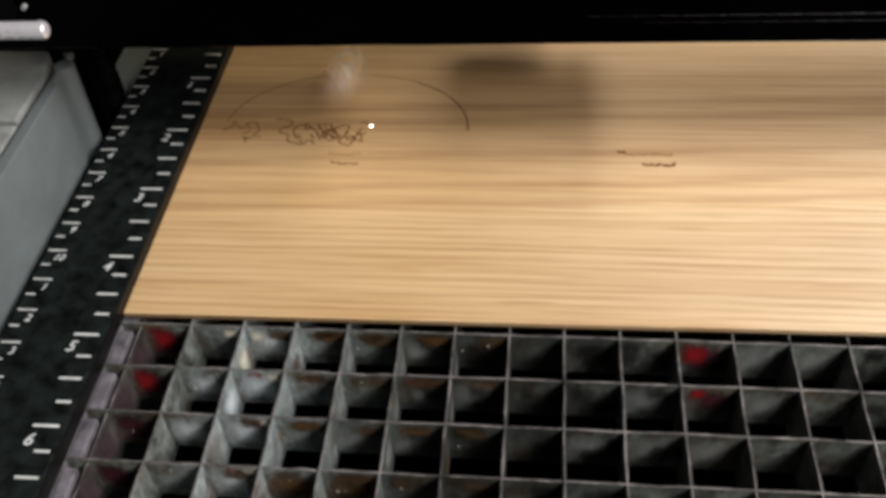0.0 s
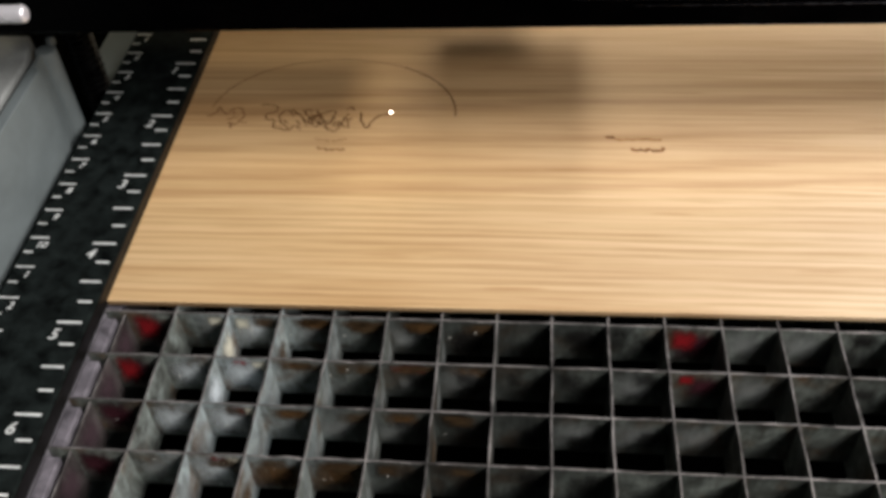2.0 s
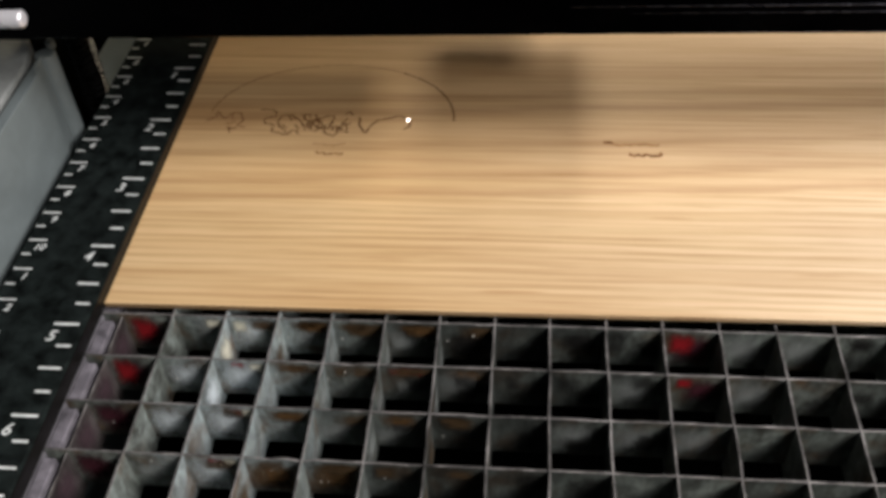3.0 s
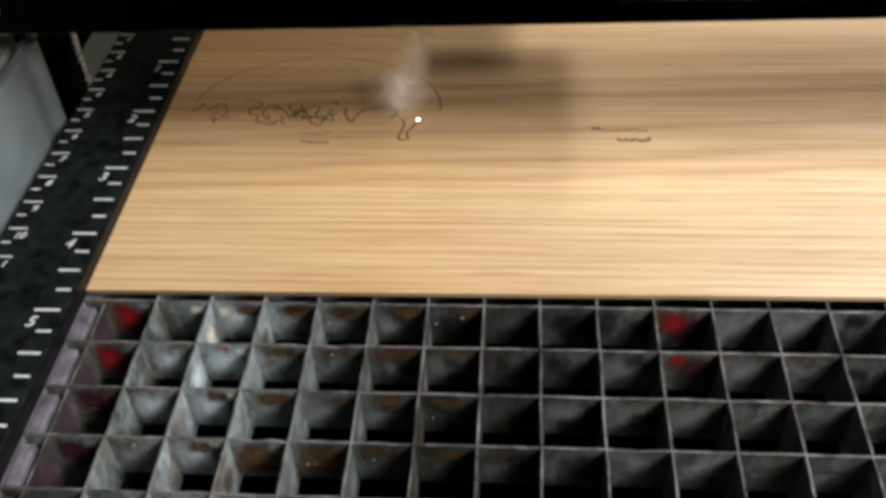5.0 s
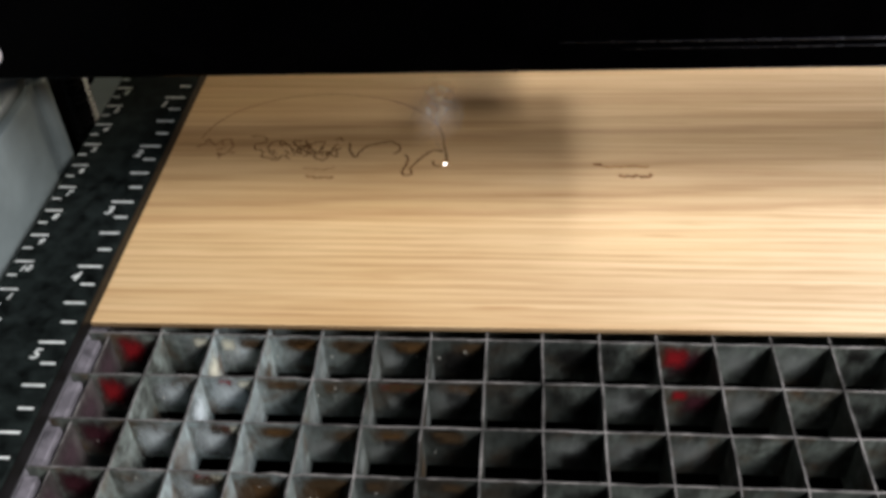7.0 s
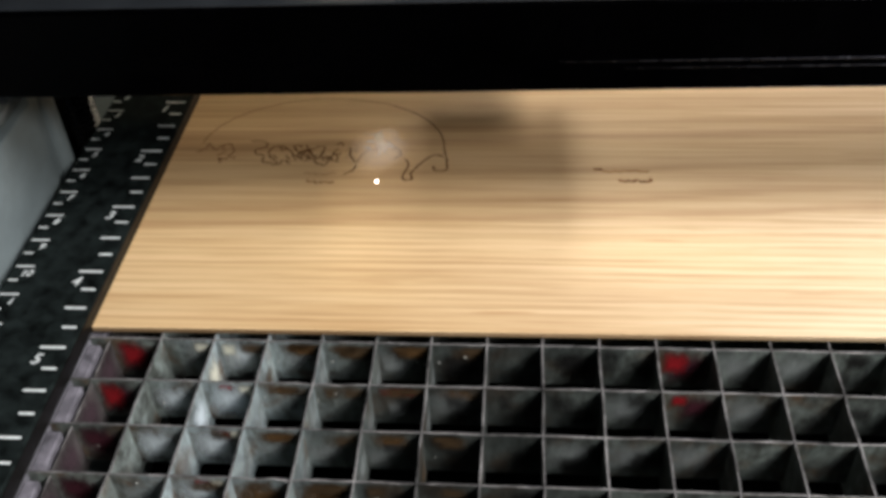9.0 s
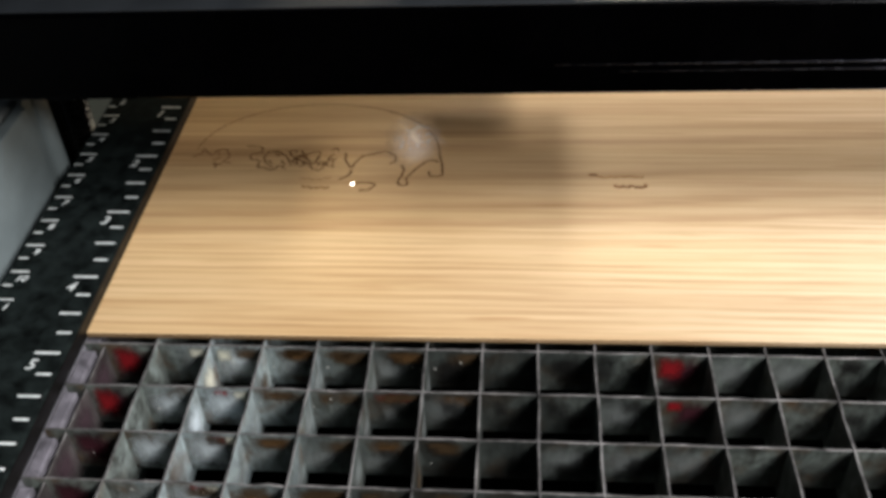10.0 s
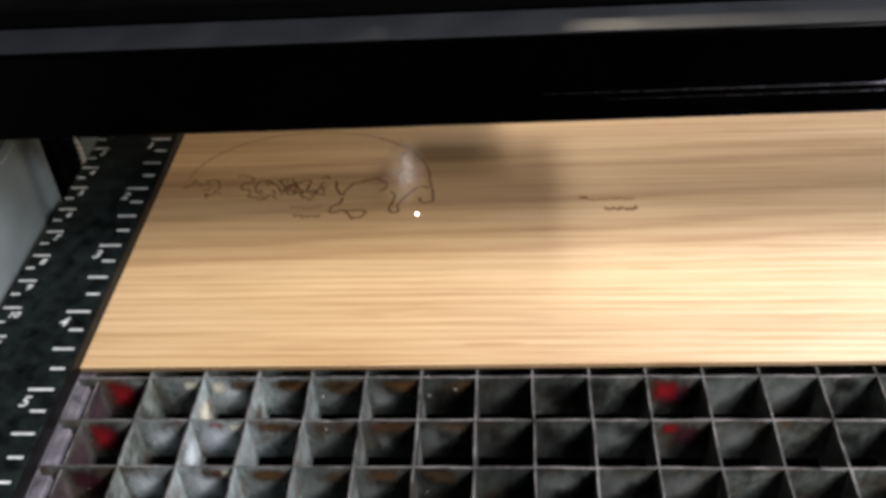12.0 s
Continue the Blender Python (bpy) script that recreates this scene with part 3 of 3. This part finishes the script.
def ruler():
    base = holder("bed_ruler", (0, 0, 0))
    tagged(base, "black enamelled bed ruler with white inch and centimetre marks", "ruler")
    part("body", box(R_X0, R_X1, -0.19, 0.20, 0.0, R_TOP, 0.0004), RULER, base)
    # added strip; its brown stands for the board's bounce on the ruler's side
    part("edge", box(R_X1 + 0.00002, R_X1 + 0.00022, -0.19, 0.20, 0.0002, R_TOP - 0.0005), EDGE, base, "brown-black edge strip, tinted for the board's bounce")

    def tick(x0, x1, y, w):
        part("tick", box(x0, x1, y - w / 2, y + w / 2, R_TOP - 0.0002, R_TOP + 0.00008), WHITE, base)

    for k in range(-12, 47):
        y = R_ZERO - 0.0254 * k / 4
        if y < -0.18:
            break
        if k % 4 == 0:
            tick(-0.0118, -0.0059, y, 0.00058)
            if k > 0:
                flat_text(str(k // 4), 0.0043, -0.0114, y - 0.0037, R_TOP + 0.00006, 0.25, WHITE, base)
        elif k % 4 == 2:
            tick(-0.0107, -0.0056, y, 0.00058)
        else:
            tick(-0.0090, -0.0056, y, 0.00058)
    for k in range(-8, 50):
        y = R_ZERO - 0.005 * k
        if y < -0.18:
            break
        if k % 2 == 0:
            tick(R_X0 + 0.0006, -0.0238, y, 0.0004)
            if k > 0:
                n = k // 2
                flat_text(str(n if n <= 10 else n - 10), 0.0030, -0.0250, y - 0.0026, R_TOP + 0.00006, 0.25, WHITE, base)
        else:
            tick(R_X0 + 0.0006, -0.0262, y, 0.0004)
    return base


ruler()

# ---- the oak board with its burnt drawing ----
B_TOP, B_NEAR = 0.0015, 0.0021


def oak_board():
    bm = bmesh.new()
    outline = ((-0.0042, B_NEAR - 0.0008), (0.30, B_NEAR + 0.0015), (0.30, 0.150), (-0.0043, 0.150))
    low = [bm.verts.new((x, y, 0.0)) for x, y in outline]
    top = [bm.verts.new((x, y, B_TOP)) for x, y in outline]
    bm.faces.new(top)
    bm.faces.new(low[::-1])
    for i in range(4):
        j = (i + 1) % 4
        bm.faces.new((low[i], low[j], top[j], top[i]))
    bmesh.ops.bevel(bm, geom=list(bm.edges), offset=0.00022, segments=2, profile=0.5, affect="EDGES")
    base = holder("oak_board", (0, 0, 0.0002))
    tagged(base, "thin pale oak board with scorched turtle outline, against the ruler", "wooden board")
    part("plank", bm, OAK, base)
    return base


board = oak_board()
AWAY = 0.0014


def burn(name, points, width, mat, wiggle=0.00025, seed=1):
    """A scorched line: a rounded bead that wanders a little along the given way (millimetres)."""
    rng = random.Random(seed)
    pts = [Vector((x / 1000, y / 1000, 0)) for x, y in points]
    fine = []
    for a in range(len(pts) - 1):
        p0, p1, p2, p3 = pts[max(a - 1, 0)], pts[a], pts[a + 1], pts[min(a + 2, len(pts) - 1)]
        steps = max(3, int((p2 - p1).length / 0.0005))
        for s in range(steps):
            t = s / steps
            fine.append(0.5 * ((2 * p1) + (p2 - p0) * t + (2 * p0 - 5 * p1 + 4 * p2 - p3) * t * t + (3 * p1 - p0 - 3 * p2 + p3) * t ** 3))
    fine.append(pts[-1])
    bm = bmesh.new()
    last = None
    for k, p in enumerate(fine):
        d = fine[min(k + 1, len(fine) - 1)] - fine[max(k - 1, 0)]
        side = Vector((-d.y, d.x, 0)).normalized() if d.length else Vector((1, 0, 0))
        p = p + side * rng.uniform(-wiggle, wiggle)
        w = width / 2 * rng.uniform(0.65, 1.25)
        ring = [bm.verts.new(p + side * w * u + Vector((0, 0, z))) for u, z in ((-1, -0.0001), (-0.5, 0.00002), (0.5, 0.00002), (1, -0.0001))]
        if last:
            for i in range(3):
                bm.faces.new((last[i], last[i + 1], ring[i + 1], ring[i]))
        last = ring
    bmesh.ops.recalc_face_normals(bm, faces=bm.faces)
    ob = part(name, bm, mat, board)
    ob.location = (0, AWAY, B_TOP + 0.00002)
    return ob


def shell_arc(a0, a1, mat, width, seed):
    pts = []
    for k in range(25):
        a = radians(a0 + (a1 - a0) * k / 24)
        pts.append((38.6 - 35.6 * math.cos(a), 71.2 + 27.6 * math.sin(a) ** 0.92))
    return burn("burn_line", pts, width, mat, 0.00008, seed)


shell_arc(6, 52, FAINT, 0.00060, 3)
shell_arc(52, 122, FAINT, 0.00045, 4)
shell_arc(122, 179, BURN, 0.00062, 5)
DONE = dict(
    A=[(2.9, 70.5), (5.0, 72.6), (5.1, 74.9), (8.2, 72.0), (9.3, 74.2), (11.5, 74.7), (13.3, 71.3), (12.6, 68.6), (14.7, 68.0)],
    B=[(17.6, 76.2), (21.3, 76.1), (22.7, 73.2), (19.6, 71.9), (19.9, 70.0), (22.7, 68.8), (22.8, 66.2), (25.3, 65.6), (27.4, 64.7), (29.3, 66.8), (30.8, 64.9)],
    C=[(32.1, 66.7), (31.0, 70.0), (28.5, 73.1), (25.9, 73.7), (23.8, 71.5), (24.8, 68.3), (27.3, 65.5)],
    C2=[(30.0, 73.6), (32.0, 71.9), (32.7, 68.0), (34.1, 67.5), (33.0, 70.7), (35.0, 71.8), (34.1, 74.0), (35.8, 70.7), (34.8, 69.1), (36.7, 67.4)],
    D=[(34.9, 72.0), (37.5, 73.3), (40.0, 73.3)],
    E=[(38.9, 65.2), (40.5, 64.6), (41.8, 66.5), (41.2, 68.3), (44.2, 66.4), (43.3, 70.4), (42.2, 69.1), (43.7, 72.6)],
    F0=[(42.8, 74.3), (43.9, 75.7), (44.8, 73.7)],
    J=[(36.9, 57.3), (41.0, 56.4), (44.8, 56.8)],
    M1=[(115.8, 63.5), (117.0, 63.3), (118.2, 63.5)],
    M2=[(118.1, 62.3), (121.4, 62.2), (126.0, 62.5), (130.7, 62.4)],
    M3=[(122.5, 58.7), (124.2, 57.8), (127.2, 58.1), (129.8, 57.7), (131.2, 59.1)],
    M4=[(35.7, 61.2), (39.8, 60.5), (42.9, 60.6), (44.7, 61.4)],
)
for n, (key, pts) in enumerate(DONE.items()):
    light = key in ("J", "M2", "M4")
    burn("burn_line", pts, {"M1": 0.0019, "M2": 0.0011, "M3": 0.0015, "M4": 0.0005, "J": 0.0012, "A": 0.0006}.get(key, 0.00062), FAINT if light else MARK if key in ("A", "M1", "M3") else BURN, 0.00034, n + 20)
scribble = random.Random(77)
for k in range(11):
    px, py, turn, way = scribble.uniform(31.5, 42.0), scribble.uniform(66.0, 73.0), scribble.uniform(0, 6.3), []
    for step in range(6):
        way.append((px, py))
        turn += scribble.uniform(-1.5, 1.5)
        px, py = min(45.0, max(30.5, px + 1.1 * math.cos(turn))), min(74.5, max(65.0, py + 1.1 * math.sin(turn)))
    burn("burn_line", way, 0.00065, BURN, 0.0003, 90 + k)
for k in range(9):
    px, py, turn, way = scribble.uniform(3.5, 14.0) if k < 4 else scribble.uniform(19.0, 31.0), scribble.uniform(67.0, 73.0), scribble.uniform(0, 6.3), []
    for step in range(4):
        way.append((px, py))
        turn += scribble.uniform(-1.2, 1.2)
        px, py = px + 1.0 * math.cos(turn), py + 0.8 * math.sin(turn)
    burn("burn_line", way, 0.0006, MARK if k < 4 else BURN, 0.0003, 120 + k)
COMING = dict(
    F1=[(47.2, 73.1), (47.6, 69.8), (49.5, 66.2), (50.7, 68.9)],
    F2=[(50.7, 68.9), (52.4, 71.5), (55.5, 72.8)],
    F3=[(55.5, 72.8), (58.7, 73.8), (61.3, 72.1), (61.9, 69.4), (60.4, 67.8)],
    G1=[(63.4, 67.2), (64.7, 65.8), (64.1, 61.9), (63.4, 59.4)],
    G2=[(63.4, 59.4), (64.5, 57.8), (66.2, 58.3), (65.5, 60.6)],
    G3=[(65.5, 60.6), (67.1, 63.9), (68.9, 67.0)],
    H1=[(68.9, 67.0), (71.2, 69.4), (72.8, 69.6), (74.1, 68.8)],
    H2=[(74.2, 71.7), (75.2, 68.2), (75.4, 65.3)],
    H3=[(75.4, 65.3), (75.4, 62.7), (72.4, 62.2), (71.8, 64.3)],
    I1=[(50.0, 64.9), (49.3, 62.3), (47.0, 60.3)],
    I2=[(47.0, 60.3), (47.0, 58.3), (48.5, 58.2), (50.8, 59.2), (52.6, 57.1), (53.2, 55.6)],
    I3=[(53.2, 55.6), (55.8, 56.0), (57.2, 58.0), (55.5, 59.1), (51.9, 58.7)],
)
WHEN = dict(F1=0.9, F2=1.7, F3=2.7, G1=4.0, G2=4.6, G3=5.0, H1=5.4, H2=6.1, H3=6.9, I1=8.4, I2=10.9, I3=9.3)
late_burns = {key: burn("burn_line", pts, 0.0008, BURN, 0.00015, n + 60) for n, (key, pts) in enumerate(COMING.items())}

# ---- the gantry and its head ----
SPOTS = [
    (0.0, 0.0462, 0.0733),
    (0.5, 0.0482, 0.0689),
    (1.0, 0.0495, 0.0669),
    (1.5, 0.0537, 0.0715),
    (2.0, 0.0557, 0.0732),
    (2.5, 0.0593, 0.0742),
    (3.2, 0.0618, 0.0700),
    (3.8, 0.0640, 0.0640),
    (4.3, 0.0648, 0.0612),
    (4.5, 0.0653, 0.0608),
    (5.0, 0.0684, 0.0670),
    (5.5, 0.0714, 0.0689),
    (6.0, 0.0752, 0.0639),
    (6.5, 0.0718, 0.0662),
    (7.0, 0.0752, 0.0629),
    (7.2, 0.0735, 0.0622),
    (7.6, 0.0600, 0.0640),
    (8.4, 0.0490, 0.0630),
    (8.8, 0.0560, 0.0585),
    (9.0, 0.0567, 0.0570),
    (9.5, 0.0533, 0.0561),
    (10.0, 0.0511, 0.0583),
    (10.5, 0.0479, 0.0582),
    (11.0, 0.0471, 0.0597),
    (11.2, 0.0480, 0.0605),
    (11.5, 0.0752, 0.0588),
    (12.0, 0.0715, 0.0569),
]


def gantry():
    """Black cross beam; its origin lies over the laser's spot, and it slides along y."""
    base = holder("gantry", (0, SPOTS[0][2], 0.0446))
    tagged(base, "glossy black gantry beam across the engraver bed", "gantry")
    x0, x1 = -0.046, 0.60
    part("beam", box(x0, x1, -0.0224, 0.0110, 0.0, 0.0218, 0.0009, 3), GLOSS, base)
    part("top_strip", box(x0 + 0.004, x1, -0.0222, -0.0112, 0.0220, 0.0225, 0.0002), SATIN, base, "satin grey top strip")
    part("rear_cover", box(x0, x1, -0.0108, 0.0110, 0.0220, 0.0275, 0.001), RUBBER, base, "matt black rear cover")
    # lips begin and thicken along x to draw a lamp highlight fading in
    for name, start, z, radius in (("groove_lip", 0.104, 0.0077, 0.00042), ("groove_lip", 0.118, 0.0059, 0.00025), ("lower_lip", 0.120, 0.0006, 0.00030)):
        bm = cylinder((start, -0.0225, z), (0.25, -0.0225, z), 0.00005, 16, radius)
        smooth(part(name, cylinder((0.25, -0.0225, z), (x1, -0.0225, z), radius, 16, bm=bm), LIP, base, "thin lip tapered to a highlight's fade"))
    part("bolt", cylinder((-0.0280, -0.0225, 0.0125), (-0.0280, -0.0238, 0.0125), 0.0006, 12), BRACKET, base)
    part("bolt", cylinder((-0.0258, -0.0225, 0.0080), (-0.0258, -0.0238, 0.0080), 0.0006, 12), BRACKET, base)
    bm = cylinder((-0.062, -0.0385, 0.0158), (-0.0155, -0.0385, 0.0158), 0.0020, 28, bevel=0.0009)
    smooth(part("rod", bm, CHROME, base, "polished steel rod"))
    part("end_bracket", box(-0.064, -0.030, -0.0360, -0.0226, 0.0105, 0.045, 0.0005), RUBBER, base, "matt black end bracket")
    part("rod_clamp", box(-0.064, -0.056, -0.0440, -0.0362, 0.0120, 0.023, 0.001), RUBBER, base, "matt black clamp")
    # out of view; added only to cast the fixed shadow patch on the board
    part("shadow_block", box(0.0705, 0.1135, 0.0112, 0.0620, -0.0180, 0.060, 0.002), BLACK, base, "unseen black block behind the beam, added to cast a shadow")
    return base


def laser_head():
    """Unseen focusing head behind the beam: carriage, tube and nozzle over the spot."""
    base = holder("engraving_carriage", (SPOTS[0][1], SPOTS[0][2], 0.04))
    tagged(base, "unseen black engraving carriage with brass nozzle behind the beam", "carriage")
    # the carriage's size is set by the moving shadow it has to cast
    part("carriage", box(-0.075, -0.0035, 0.0122, 0.0560, -0.0075, 0.065, 0.002), BLACK, base)
    part("mirror_mount", box(-0.040, -0.016, 0.0180, 0.0340, 0.0652, 0.080, 0.002), BLACK, base)
    part("nozzle", cylinder((-0.012, 0.042, -0.0077), (-0.012, 0.042, -0.0125), 0.004, 24, 0.002), BRASS, base, "brass nozzle")
    return base


gantry_thing = gantry()
head_thing = laser_head()


def burn_point():
    base = holder("burn_point", (SPOTS[0][1], SPOTS[0][2], B_TOP))
    tagged(base, "tiny white-hot glowing point on the board", "laser spot")
    bm = bmesh.new()
    bmesh.ops.create_uvsphere(bm, u_segments=16, v_segments=10, radius=0.00042)
    for v in bm.verts:
        v.co.z = max(-0.0002, v.co.z * 0.7)
    part("glow", bm, SPOT, base)
    return base


spot_thing = burn_point()


def flame(height, seed):
    """A thin tongue of flame, wide at its foot and pointed above."""
    rng = random.Random(seed)
    bm = bmesh.new()
    rings = []
    for k in range(9):
        u = k / 8
        r = 0.00042 * (1 - u) ** 0.5 * (0.55 + 0.9 * math.sin(math.pi * min(1, u * 1.3 + 0.15))) + 0.00004
        ox, oy = rng.uniform(-0.0002, 0.0002) * u, rng.uniform(-0.0002, 0.0002) * u
        rings.append([bm.verts.new((ox + r * math.cos(2 * math.pi * i / 10), oy + r * math.sin(2 * math.pi * i / 10), height * u)) for i in range(10)])
    for a, b in zip(rings, rings[1:]):
        for i in range(10):
            bm.faces.new((a[i], a[(i + 1) % 10], b[(i + 1) % 10], b[i]))
    base = holder("flame", (0, 0, 0))
    tagged(base, "small bluish-white tongue of flame over the burn", "flame", group="flames at the burn point")
    part("tongue", bm, FLAME, base)
    return base


def puff(rx, ry, rz, seed):
    """A wisp of smoke as nested thin domes, so that its rim fades."""
    base = holder("smoke_puff", (0, 0, 0))
    tagged(base, "thin pale wisp of smoke over the burn", "smoke", group="wisps of smoke over the board")
    for k in range(3):
        s = 0.55 + 0.30 * k
        bm = bmesh.new()
        bmesh.ops.create_icosphere(bm, subdivisions=3, radius=1.0)
        for v in bm.verts:
            lump = 1 + 0.62 * noise.noise(v.co * 1.6 + Vector((seed * 3.1, k * 0.9, k * 0.4)))
            v.co = Vector((v.co.x * rx, v.co.y * ry, v.co.z * rz)) * s * lump
        bmesh.ops.delete(bm, geom=[v for v in bm.verts if v.co.z < -0.0002], context="VERTS")
        smooth(part("shell", bm, SMOKE, base))
    return base


def rise(ob, show, hide, at, rest, drift=(0, 0, 0)):
    """Rest below the board, come up at one time, drift, and go down again."""
    at, rest, drift = Vector(at), Vector(rest), Vector(drift)
    rows = []
    if show > 0.05:
        rows += [(0.0, pose(*rest)), (show - 0.04, pose(*rest))]
    rows.append((max(show, 0.0), pose(*at)))
    if hide < 12.0:
        rows += [(hide, pose(*(at + drift))), (hide + 0.04, pose(*rest)), (12.0, pose(*rest))]
    else:
        rows.append((12.0, pose(*(at + drift))))
    walk(ob, rows)


def motions():
    walk(gantry_thing, [(t, pose(0, y - 0.0014, 0.0446, 0, 0, 1.25)) for t, x, y in SPOTS])
    walk(head_thing, [(t, pose(x, y, 0.04)) for t, x, y in SPOTS])
    rows = []
    for t, x, y in SPOTS:
        low = 7.15 < t < 8.0
        rows.append((t, pose(x, y + AWAY, B_TOP + 0.0003 - (0.0022 if low else 0))))
    walk(spot_thing, rows)
    for key, ob in late_burns.items():
        down, up = pose(0, AWAY, B_TOP - 0.0008), pose(0, AWAY, B_TOP + 0.00002)
        t = WHEN[key]
        walk(ob, [(0.0, down), (t - 0.15, down), (t, up), (12.0, up)])
    rest = (0.06, 0.07, -0.025)
    rise(flame(0.0075, 2), 1.17, 1.26, (0.0512, 0.0703, B_TOP), rest)
    rise(flame(0.0090, 5), 5.97, 6.06, (0.0752, 0.0653, B_TOP), rest)
    for rx, ry, rz, seed, show, hide, at, drift in (
        (0.0070, 0.0150, 0.0040, 1, 0.0, 0.12, (0.0370, 0.0900, 0.007), (-0.004, 0.008, 0)),
        (0.0072, 0.0068, 0.0035, 2, 1.00, 1.22, (0.0470, 0.0590, 0.006), (-0.003, -0.001, 0.001)),
        (0.0120, 0.0180, 0.0050, 3, 1.35, 1.45, (0.0440, 0.0760, 0.008), (-0.002, 0.006, 0)),
        (0.0100, 0.0160, 0.0040, 4, 1.48, 1.75, (0.0500, 0.0800, 0.007), (-0.002, 0.010, 0)),
        (0.0085, 0.0110, 0.0050, 5, 4.85, 5.20, (0.0625, 0.0680, 0.007), (0.001, 0.008, 0.002)),
        (0.0060, 0.0170, 0.0060, 12, 4.90, 5.22, (0.0660, 0.0860, 0.008), (0.001, 0.005, 0.002)),
        (0.0045, 0.0080, 0.0045, 6, 5.40, 5.62, (0.0680, 0.0740, 0.007), (0.000, 0.006, 0.002)),
        (0.0065, 0.0160, 0.0045, 7, 6.90, 7.12, (0.0705, 0.0720, 0.007), (0.003, 0.010, 0.002)),
        (0.0085, 0.0080, 0.0040, 8, 8.70, 9.12, (0.0570, 0.0630, 0.006), (0.001, 0.004, 0.001)),
        (0.0080, 0.0130, 0.0035, 9, 9.90, 10.15, (0.0640, 0.0700, 0.006), (0.003, 0.004, 0.001)),
        (0.0070, 0.0070, 0.0030, 10, 10.40, 11.10, (0.0570, 0.0630, 0.006), (0.002, 0.003, 0.001)),
        (0.0050, 0.0140, 0.0040, 11, 11.85, 12.0, (0.0670, 0.0720, 0.006), (0.0, 0.001, 0.0)),
    ):
        rise(puff(rx, ry, rz, seed), show, hide, at, rest, drift)


motions()
